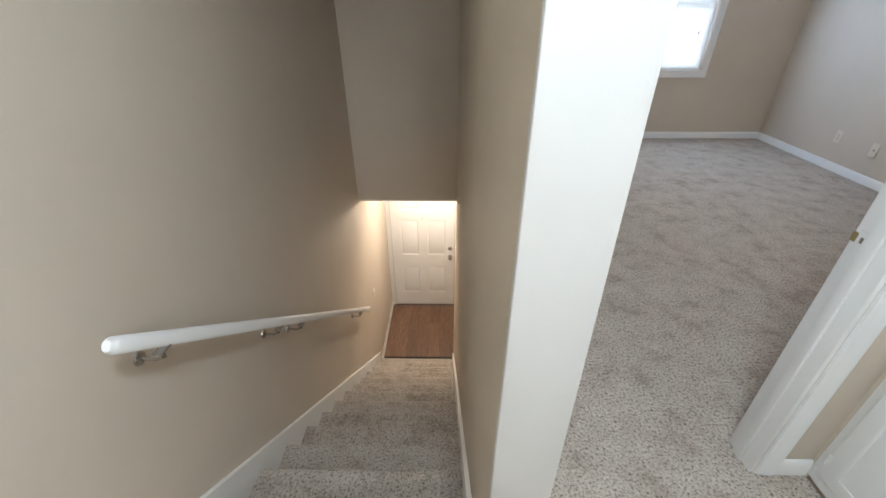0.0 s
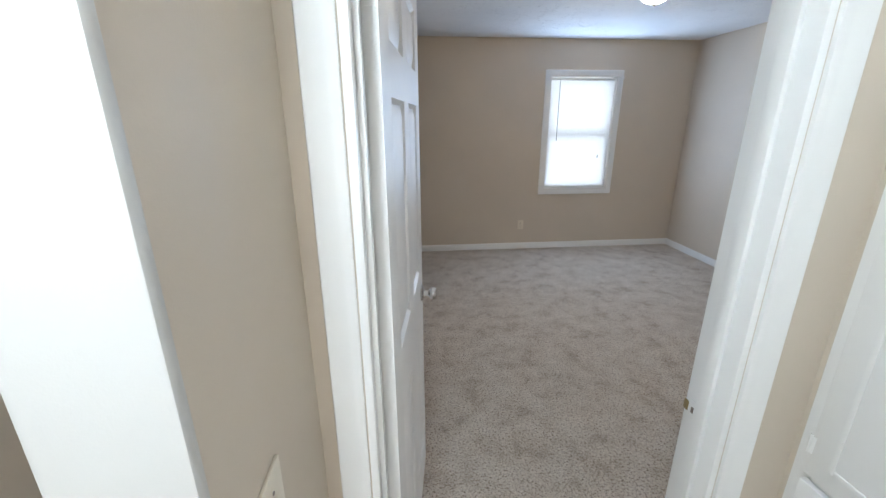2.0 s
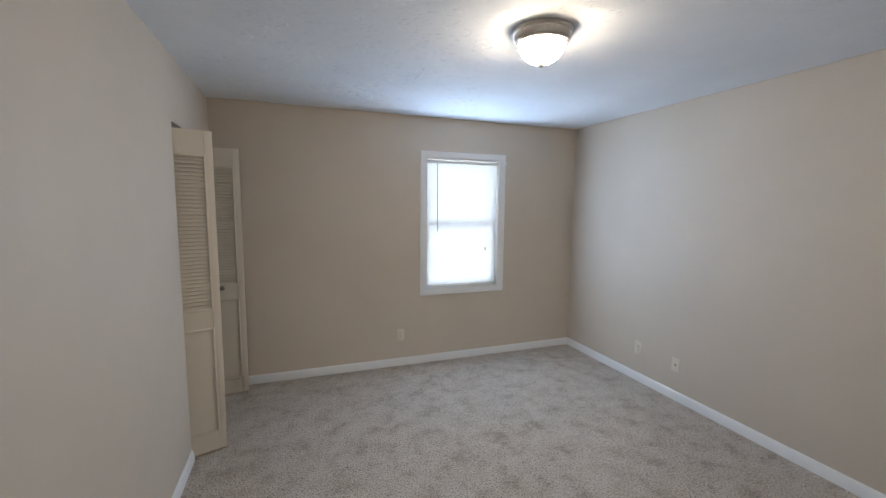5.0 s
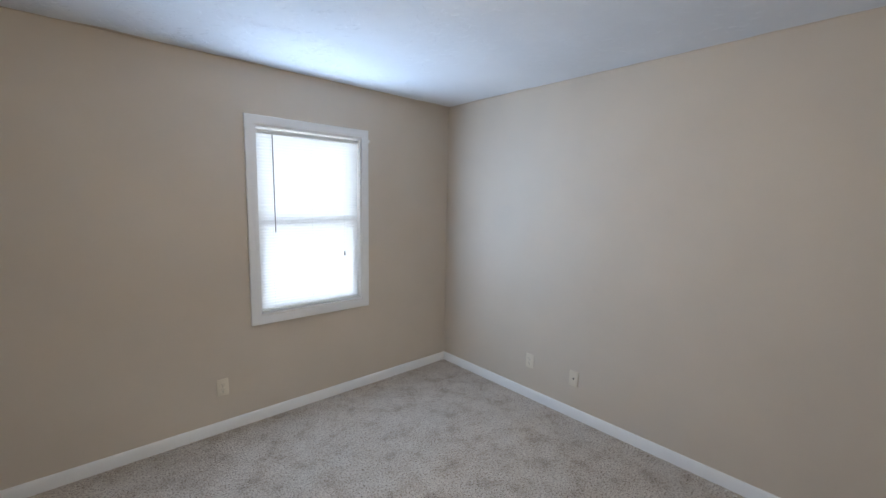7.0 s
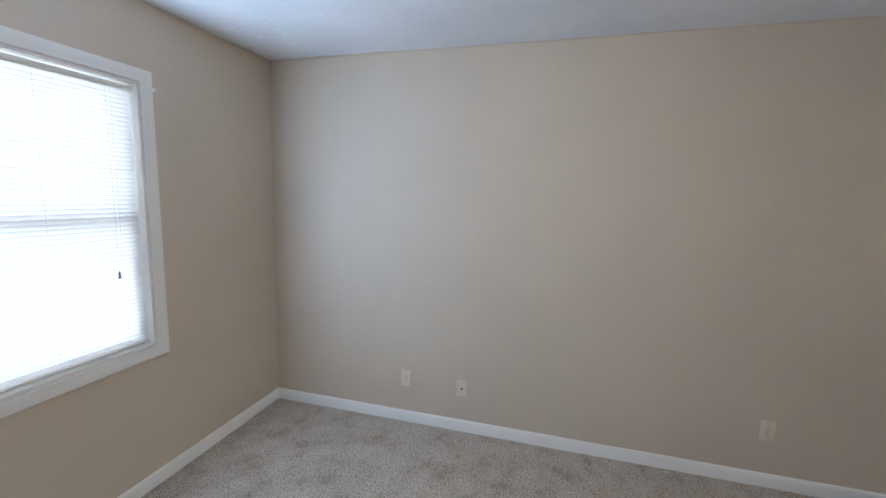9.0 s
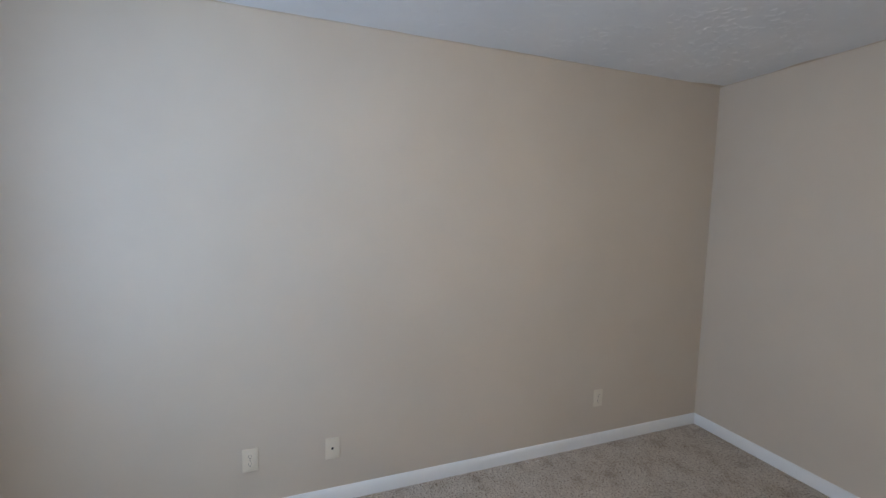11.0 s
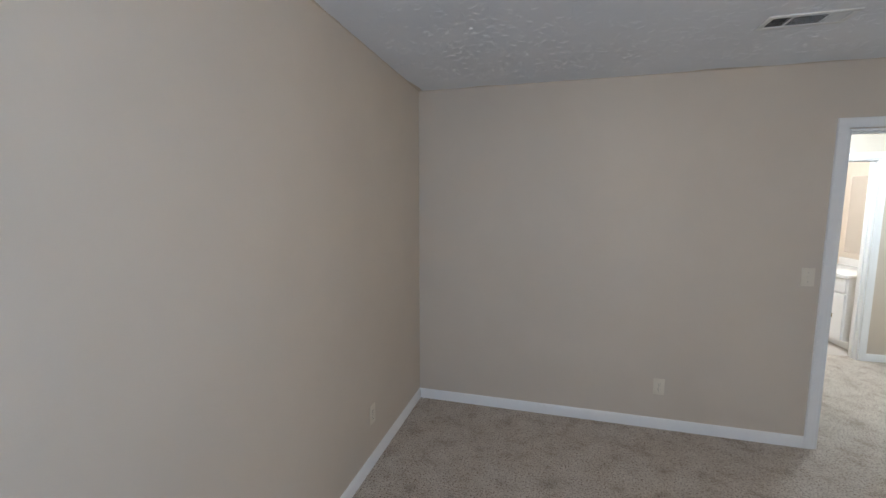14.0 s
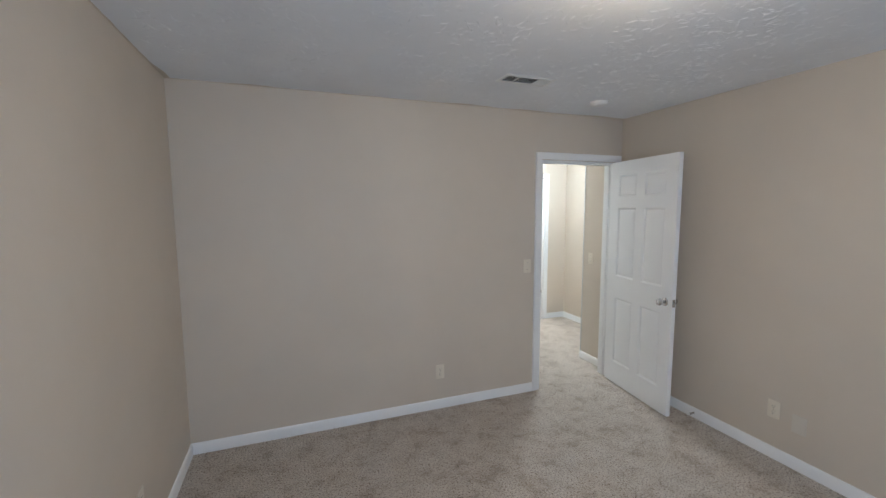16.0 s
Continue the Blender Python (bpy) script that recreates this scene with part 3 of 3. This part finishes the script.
# ---- closet bifold doors ----
def bifold(m, w=0.252, h=2.01, knob_x=None):
    ob = thing("bifold_panel", "cream wooden bifold closet panel, louvred above, panelled below, folded open", "closet door", m, group="closet bifold panels")
    t, st = 0.028, 0.045
    bm = boxes([(0, st, -t, 0, 0, h), (w - st, w, -t, 0, 0, h)], 0.0025)
    for z0, z1 in ((0, 0.13), (0.80, 0.925), (h - 0.15, h)):
        box(bm, st, w - st, -t + 0.001, -0.001, z0, z1)
    part("frame", bm, CREAM, ob, smooth=30)
    b2 = boxes([(st - 0.001, w - st + 0.001, -t + 0.010, -0.010, 0.13, 0.80)])
    part("lower_panel", b2, CREAM, ob)
    b4 = bmesh.new()
    for y, s in ((-0.0005, 1), (-t + 0.0005, -1)):
        for z0, z1 in ((0.13, 0.80), (0.925, h - 0.15)):
            for q in ((st - 0.009, st + 0.006, z0 - 0.006, z1 + 0.006), (w - st - 0.006, w - st + 0.006, z0 - 0.006, z1 + 0.006),
                      (st + 0.006, w - st - 0.006, z0 - 0.006, z0 + 0.006), (st + 0.006, w - st - 0.006, z1 - 0.006, z1 + 0.006)):
                box(b4, q[0], q[1], min(y, y + s * 0.007), max(y, y + s * 0.007), q[2], q[3], bevel=0.003)
    part("moulding", b4, CREAM, ob, smooth=30)
    sl = bmesh.new()
    box(sl, st - 0.001, w - st + 0.001, -0.018, 0.018, -0.003, 0.003)
    bmesh.ops.bevel(sl, geom=list(sl.edges), offset=0.002, segments=1, affect="EDGES")
    me = mesh_of("louvre", sl, CREAM)
    n = 40
    for i in range(n):
        z = 0.945 + (h - 0.15 - 0.945 - 0.012) * i / (n - 1)
        part("louvre", me, None, ob, m=pose(0, -t / 2, z, 52, 0, 0))
    if knob_x is not None:
        part("knob", lathe([(0.0, -t), (0.009, -t), (0.008, -t - 0.012), (0.017, -t - 0.020), (0.018, -t - 0.026), (0.012, -t - 0.033), (0.0, -t - 0.034)], "y", 20, at=(knob_x, 0, 0.90)), BRONZE, ob, "dull pewter knob")
    return ob


bifold(pose(-0.064, 4.012, 0.02, 0, 0, 19))
bifold(pose(-0.072, 4.20, 0.02, 0, 0, -16), knob_x=None)
bifold(pose(-0.026, 4.895, 0.02, 0, 0, 4), knob_x=0.095)
bifold(pose(-0.03, 4.945, 0.02, 0, 0, 5))
setting("closet_track", boxes([(-0.09, -0.045, CY0, CY1, CZ - 0.03, CZ)], 0.002), STEEL, "metal bifold door track", "track")
setting("wall_closet", boxes([(XW, XW + 0.01, 3.70, YN, 0, H)]), WALL, "beige painted closet back wall", "wall")


# ---- window ----
win = thing("window_1", "white double-hung window with moulded casing", "window", kind="structure")
casing("window_casing", WX0, WX1, WZ0, WZ1, lambda a, d, z: (a, YN - d, z), True, "", win, reveal=0.002, scale=1.0)
bm = boxes([(WX0, WX0 + 0.012, YN - 0.002, YN + 0.14, WZ0, WZ1), (WX1 - 0.012, WX1, YN - 0.002, YN + 0.14, WZ0, WZ1),
            (WX0 + 0.012, WX1 - 0.012, YN - 0.002, YN + 0.14, WZ1 - 0.012, WZ1), (WX0 + 0.012, WX1 - 0.012, YN - 0.002, YN + 0.14, WZ0, WZ0 + 0.014)])
part("window_liner", bm, TRIM, win)
for nm, z0, z1, y in (("lower_sash", WZ0 + 0.014, 1.43, 5.115), ("upper_sash", 1.395, WZ1 - 0.012, 5.145)):
    xa, xb = WX0 + 0.012, WX1 - 0.012
    sash = part(nm, boxes([(xa, xa + 0.04, y - 0.014, y + 0.014, z0, z1), (xb - 0.04, xb, y - 0.014, y + 0.014, z0, z1),
                           (xa + 0.04, xb - 0.04, y - 0.014, y + 0.014, z0, z0 + 0.04), (xa + 0.04, xb - 0.04, y - 0.014, y + 0.014, z1 - 0.035, z1)], 0.002), TRIM, win)
    pane = part("pane", boxes([(xa + 0.036, xb - 0.036, y - 0.002, y + 0.002, z0 + 0.036, z1 - 0.031)]), GLASS, sash, "clear window glass")
    pane.visible_shadow = False


def blind():
    bl = thing("mini_blind", "white mini blind, lowered and nearly closed, glowing with daylight", "blind")
    xa, xb, y = WX0 + 0.016, WX1 - 0.016, YN + 0.035
    part("head_rail", boxes([(xa, xb, y - 0.014, y + 0.014, WZ1 - 0.050, WZ1 - 0.024)], 0.002), WHITE_PL, bl)
    part("bottom_rail", boxes([(xa, xb, y - 0.011, y + 0.011, WZ0 + 0.020, WZ0 + 0.032)], 0.003), WHITE_PL, bl)
    sl = bmesh.new()
    k = 5
    rows = []
    for i in range(k):
        s = -0.0125 + 0.025 * i / (k - 1)
        c = 0.0022 * (1 - (s / 0.0125) ** 2)
        rows.append([sl.verts.new((x, s, c)) for x in (xa, xb)])
    for a, b in zip(rows, rows[1:]):
        sl.faces.new((a[0], a[1], b[1], b[0]))
    me = mesh_of("slat", sl, SLAT, 60)
    n = 60
    z0, z1 = WZ0 + 0.045, WZ1 - 0.060
    for i in range(n):
        part("slat", me, None, bl, m=pose(0, y, z0 + (z1 - z0) * i / (n - 1), -69, 0, 0))
    for x in (xa + 0.10, (xa + xb) / 2, xb - 0.10):
        part("ladder_cord", tube([(x, y - 0.013, z0 - 0.01), (x, y - 0.013, z1 + 0.02)], 0.0006, 5), WHITE_PL, bl)
    part("tilt_wand", tube([(1.962, y - 0.026, WZ1 - 0.055), (1.966, y - 0.028, 1.34)], 0.0036, 8), STEEL, bl, "clear grey tilt wand")
    part("pull_cord", tube([(2.499, y - 0.022, WZ1 - 0.05), (2.499, y - 0.022, 1.17)], 0.0008, 5), WHITE_PL, bl)
    part("cord_tassel", lathe([(0.0, 1.135), (0.006, 1.136), (0.0045, 1.165), (0.0015, 1.172), (0.0, 1.172)], "z", 12, at=(2.499, y - 0.022, 0)), STEEL, bl, "grey cord tassel")


blind()


def hook(x, z):
    ob = thing("curtain_hook", "small white painted curtain-rod hook", "hook")
    part("plate", boxes([(x - 0.006, x + 0.006, YN - 0.021, YN - 0.016, z - 0.012, z + 0.012)], 0.002), TRIM, ob)
    part("peg", tube([(x, YN - 0.02, z - 0.004), (x, YN - 0.034, z - 0.004), (x, YN - 0.036, z + 0.006)], 0.003, 8), TRIM, ob)


hook(WX0 - 0.052, 2.02)
hook(WX1 + 0.058, 2.035)


# ---- lamps ----
def dome_lamp(name, at, lit, label):
    ob = thing(name, label, "ceiling lamp", pose(*at))
    pan = [(0.0, 0), (0.142, 0), (0.146, -0.006), (0.143, -0.016), (0.136, -0.020), (0.134, -0.040), (0.129, -0.050), (0.124, -0.052), (0.122, -0.062), (0.115, -0.062), (0.114, -0.04), (0.0, -0.04)]
    part("pan", lathe(pan, "z", 56), NICKEL, ob, "brushed nickel stepped rim", smooth=30)
    prof = [(0.113 * math.cos(a), -0.050 - 0.102 * math.sin(a)) for a in [math.pi / 2 * i / 14 for i in range(14)]] + [(0.004, -0.152)]
    part("glass_dome", lathe(prof, "z", 48), lit, ob, "lit frosted glass bowl", smooth=60)
    part("finial", lathe([(0.0, -0.150), (0.011, -0.151), (0.013, -0.157), (0.009, -0.163), (0.004, -0.169), (0.0, -0.170)], "z", 20), NICKEL, ob)
    return ob


dome_lamp("ceiling_lamp", (HALL_AT[0], HALL_AT[1], H), HALL_DOME, "flush hall ceiling lamp, frosted glass bowl in brushed nickel rim, lit")
dome_lamp("ceiling_lamp", (1.786, 3.015, H), DOME, "flush ceiling lamp, frosted glass bowl in brushed nickel rim, lit")


# ---- outlets, switches, vent, detector ----
def plate(name, label, category, m, w=0.072, h=0.116, kindof="duplex", mat=IVORY):
    """Wall plate whose face looks to -y of its own frame."""
    ob = thing(name, label, category, m, group=category + " plates")
    bm = boxes([(-w / 2, w / 2, -0.006, 0.0, -h / 2, h / 2)], 0.0028)
    part("cover", bm, mat, ob, smooth=40)
    if kindof == "duplex":
        for z in (-0.0195, 0.0195):
            b = lathe([(0.0, -0.006), (0.0172, -0.006), (0.0168, -0.0082), (0.0, -0.0082)], "y", 24, at=(0, 0, z))
            s = part("socket", b, mat, ob)
            part("slots", boxes([(-0.0076, -0.0058, -0.0086, -0.008, z - 0.0015, z + 0.0075), (0.0058, 0.0074, -0.0086, -0.008, z - 0.0005, z + 0.0070), (-0.002, 0.002, -0.0086, -0.008, z - 0.0105, z - 0.0065)]), DARK, s)
        part("screw", lathe([(0.0, -0.006), (0.0032, -0.006), (0.0028, -0.0072), (0.0, -0.0074)], "y", 10), CHROME, ob)
    elif kindof == "switch":
        part("slot", boxes([(-0.0052, 0.0052, -0.0068, -0.0055, -0.012, 0.012)]), mat, ob)
        b = boxes([(-0.004, 0.004, -0.0135, -0.006, -0.004, 0.010)], 0.0015)
        part("toggle", b, mat, ob)
        for z in (-0.03, 0.03):
            part("screw", lathe([(0.0, -0.006), (0.003, -0.006), (0.0026, -0.0072), (0.0, -0.0074)], "y", 10, at=(0, 0, z)), CHROME, ob)
    elif kindof == "jack":
        part("jack", boxes([(-0.0055, 0.0055, -0.0068, -0.0055, -0.006, 0.006)]), DARK, ob)
        for z in (-0.042, 0.042):
            part("screw", lathe([(0.0, -0.006), (0.003, -0.006), (0.0026, -0.0072), (0.0, -0.0074)], "y", 10, at=(0, 0, z)), mat, ob)
    elif kindof == "blank":
        for z in (-0.03, 0.03):
            part("screw", lathe([(0.0, -0.006), (0.003, -0.006), (0.0026, -0.0072), (0.0, -0.0074)], "y", 10, at=(0, 0, z)), mat, ob)
    return ob


N, E_, S_, W_ = 0, -90, 180, 90   # turns for plates on the north, east, south and west walls
plate("outlet", "ivory duplex outlet below the window", "outlet", pose(1.585, YN, 0.320, 0, 0, 0))
plate("outlet", "ivory duplex outlet on the long plain wall near the corner", "outlet", pose(XE, 4.01, 0.318, 0, 0, E_))
plate("phone_jack", "ivory phone jack plate with a dark socket", "phone jack", pose(XE, 3.62, 0.306, 0, 0, E_), kindof="jack")
plate("outlet", "ivory duplex outlet on the long plain wall", "outlet", pose(XE, 1.91, 0.333, 0, 0, E_))
plate("outlet", "ivory duplex outlet beside the bedroom doorway", "outlet", pose(1.80, YS, 0.317, 0, 0, S_))
plate("light_switch", "ivory toggle switch beside the door casing", "light switch", pose(0.995, YS, 1.140, 0, 0, S_), kindof="switch")
plate("outlet", "ivory duplex outlet behind the open door", "outlet", pose(0.0, 2.39, 0.335, 0, 0, W_))
plate("blank_plate", "beige blank wall plate", "wall plate", pose(0.0, 2.533, 0.300, 0, 0, W_), w=0.078, kindof="blank", mat=BLANK)
plate("light_switch", "ivory toggle switch on the hall partition", "light switch", pose(PXE, 0.618, 1.110, 0, 0, W_), kindof="switch")
plate("light_switch", "white switch on the stairwell wall", "light switch", pose(XW, 3.86, -1.50, 0, 0, W_), kindof="switch", mat=WHITE_PL)


def vent():
    ob = thing("ceiling_vent", "white metal ceiling air vent with three louvre banks", "ceiling vent", pose(1.465, 1.70, H))
    w, d = 0.30, 0.10
    part("frame", boxes([(-w / 2 - 0.025, w / 2 + 0.025, -d / 2 - 0.025, -d / 2, -0.006, 0), (-w / 2 - 0.025, w / 2 + 0.025, d / 2, d / 2 + 0.025, -0.006, 0),
                         (-w / 2 - 0.025, -w / 2, -d / 2, d / 2, -0.006, 0), (w / 2, w / 2 + 0.025, -d / 2, d / 2, -0.006, 0),
                         (-0.075, -0.069, -d / 2, d / 2, -0.006, 0), (0.069, 0.075, -d / 2, d / 2, -0.006, 0)], 0.0015), WHITE_PL, ob)
    # no real opening: a flat near-black sheet paints the duct's shade behind the slats
    part("duct", boxes([(-w / 2, w / 2, -d / 2, d / 2, -0.0012, -0.0006)]), DARK, ob, "black sheet standing in for the shaded duct")
    for i in range(8):
        y = -d / 2 + d * (i + 0.5) / 8
        part("slat", boxes([(-0.069, 0.069, -0.0045, 0.0045, -0.0005, 0.0005)]), WHITE_PL, ob, m=pose(0, y, -0.004, -20, 0, 0))
    for s in (-1, 1):
        for i in range(5):
            x = s * (0.082 + 0.064 * (i + 0.3) / 5)
            part("slat", boxes([(-0.005, 0.005, -d / 2, d / 2, -0.0005, 0.0005)]), WHITE_PL, ob, m=pose(x, 0, -0.004, 0, 40 * s, 0))


vent()
sd = thing("smoke_detector", "round white ceiling smoke detector", "smoke detector", pose(0.645, 1.42, H))
part("base", lathe([(0.0, 0), (0.068, 0), (0.068, -0.008), (0.0, -0.008)], "z", 36), WHITE_PL, sd)
part("cover", lathe([(0.0, -0.008), (0.064, -0.008), (0.062, -0.018), (0.050, -0.024), (0.047, -0.020), (0.042, -0.020), (0.039, -0.026), (0.0, -0.028)], "z", 36), WHITE_PL, sd)


# ---- hall linen cabinet ----
def linen():
    cb = thing("linen_cabinet", "white painted built-in linen cabinet with doors and drawer", "cabinet")
    x = XHE
    part("face_frame", boxes([(x - 0.004, x + 0.02, KY1 - 0.035, KY1 + 0.006, 0.03, KZ1), (x - 0.004, x + 0.02, KY0 - 0.006, KY0 + 0.035, 0.03, KZ1),
                              (x - 0.004, x + 0.02, KY0 + 0.035, KY1 - 0.035, 0.60, 0.64), (x - 0.004, x + 0.02, KY0 + 0.035, KY1 - 0.035, 0.81, 0.85),
                              (x - 0.004, x + 0.02, KY0 + 0.035, KY1 - 0.035, KZ1 - 0.04, KZ1), (x - 0.004, x + 0.02, KY0 + 0.035, KY1 - 0.035, 0.03, 0.10)], 0.0015), DOORW, cb)
    part("carcass", boxes([(x + 0.021, x + 0.41, KY0, KY1 - 0.002, 0.0, KZ1 - 0.002)]), DOORW, cb)
    mid = (KY0 + KY1) / 2
    for z0, z1, nm in ((0.085, 0.615, "lower_door"), (0.635, 0.825, "drawer_front"), (0.842, KZ1 - 0.03, "upper_door")):
        for ya, yb in ((KY0 + 0.026, mid - 0.002), (mid + 0.002, KY1 - 0.026)):
            bm = bmesh.new()
            box(bm, x - 0.020, x - 0.004, ya, yb, z0, z1, bevel=0.004)
            d = part(nm, bm, DOORW, cb, smooth=30)
            b2 = bmesh.new()
            i = 0.045
            for q in ((ya + i, ya + i + 0.012, z0 + i, z1 - i), (yb - i - 0.012, yb - i, z0 + i, z1 - i), (ya + i + 0.012, yb - i - 0.012, z0 + i, z0 + i + 0.012), (ya + i + 0.012, yb - i - 0.012, z1 - i - 0.012, z1 - i)):
                box(b2, x - 0.0220, x - 0.0195, *q, bevel=0.0010)
            part("moulding", b2, DOORW, d, smooth=30)
            if nm != "drawer_front":
                edge = yb if yb > mid + 0.1 else ya
                s = 1 if edge == yb else -1
                for z in (z0 + 0.075, z1 - 0.09):
                    bb = tube([(x - 0.020, edge + s * 0.002, z - 0.022), (x - 0.020, edge + s * 0.002, z + 0.022)], 0.0032, 8)
                    box(bb, x - 0.0210, x - 0.0190, min(edge, edge - s * 0.009), max(edge, edge - s * 0.009), z - 0.020, z + 0.020, bevel=0.0008)
                    part("hinge", bb, DOORW, d, "painted-over hinge")
            ky = ya + 0.04 if ya > mid else yb - 0.04
            kz = 0.54 if nm == "lower_door" else (0.73 if nm == "drawer_front" else 0.95)
            if nm == "drawer_front":
                ky = (ya + yb) / 2
            if ya > mid and nm == "lower_door" or ya < mid:
                part("knob", lathe([(0.0, x - 0.020), (0.007, x - 0.020), (0.006, x - 0.032), (0.014, x - 0.038), (0.015, x - 0.044), (0.010, x - 0.050), (0.0, x - 0.051)], "x", 18, at=(0, ky, kz)), NICKEL, d, "brushed nickel knob")


linen()


# ---- bathroom glimpse ----
def vanity():
    vn = thing("bathroom_vanity", "white bathroom vanity cabinet with bar handles", "vanity")
    x0, x1, y0, y1 = XW, XW + 0.53, -2.35, -1.30
    part("cabinet", boxes([(x0, x1 - 0.02, y0, y1, 0.09, 0.80), (x0, x1 - 0.08, y0, y1, 0, 0.09)]), DOORW, vn)
    for ya, yb in ((y0 + 0.01, (y0 + y1) / 2 - 0.003), ((y0 + y1) / 2 + 0.003, y1 - 0.01)):
        part("drawer_front", boxes([(x1 - 0.02, x1, ya, yb, 0.63, 0.785)], 0.003), DOORW, vn)
        d = part("door", boxes([(x1 - 0.02, x1 - 0.004, ya, yb, 0.105, 0.615), (x1 - 0.004, x1, ya, ya + 0.06, 0.105, 0.615), (x1 - 0.004, x1, yb - 0.06, yb, 0.105, 0.615),
                                (x1 - 0.004, x1, ya + 0.06, yb - 0.06, 0.105, 0.165), (x1 - 0.004, x1, ya + 0.06, yb - 0.06, 0.555, 0.615)]), DOORW, vn)
        ky = yb - 0.035 if yb < (y0 + y1) / 2 else ya + 0.035
        part("handle", tube([(x1 - 0.002, ky, 0.42), (x1 + 0.028, ky, 0.42), (x1 + 0.028, ky, 0.56), (x1 - 0.002, ky, 0.56)], 0.005, 8), NICKEL, d, "nickel bar handle")
    tp = thing("vanity_top", "glossy white vanity top with backsplash", "countertop")
    part("slab", boxes([(x0, x1 + 0.02, y0 - 0.01, y1 + 0.01, 0.80, 0.835)], 0.006), COUNTER, tp)
    part("backsplash", boxes([(x0, x0 + 0.02, y0 - 0.01, y1 + 0.01, 0.835, 0.93)], 0.004), COUNTER, tp)
    mr = thing("bathroom_mirror", "plain frameless mirror above the vanity", "mirror")
    part("mirror_glass", boxes([(XW + 0.001, XW + 0.007, -2.3, -1.5, 1.0, 1.95)]), mirror_mat(), mr)


vanity()


def scrap(x, y, a):
    ob = thing("paper_scrap", "tiny white scrap lying on the carpet", "scrap", pose(x, y, FZ, 0, 0, a), group="scraps on the carpet")
    part("fibre", tube([(-0.012, 0, 0.003), (-0.003, 0.004, 0.007), (0.006, 0.001, 0.005), (0.014, 0.005, 0.003)], 0.0016, 6), WHITE_PL, ob)


for x, y, a in ((3.53, 2.457, 20), (3.525, 2.39, 80), (3.52, 2.60, 130), (3.53, 2.64, -30)):
    scrap(x, y, a)
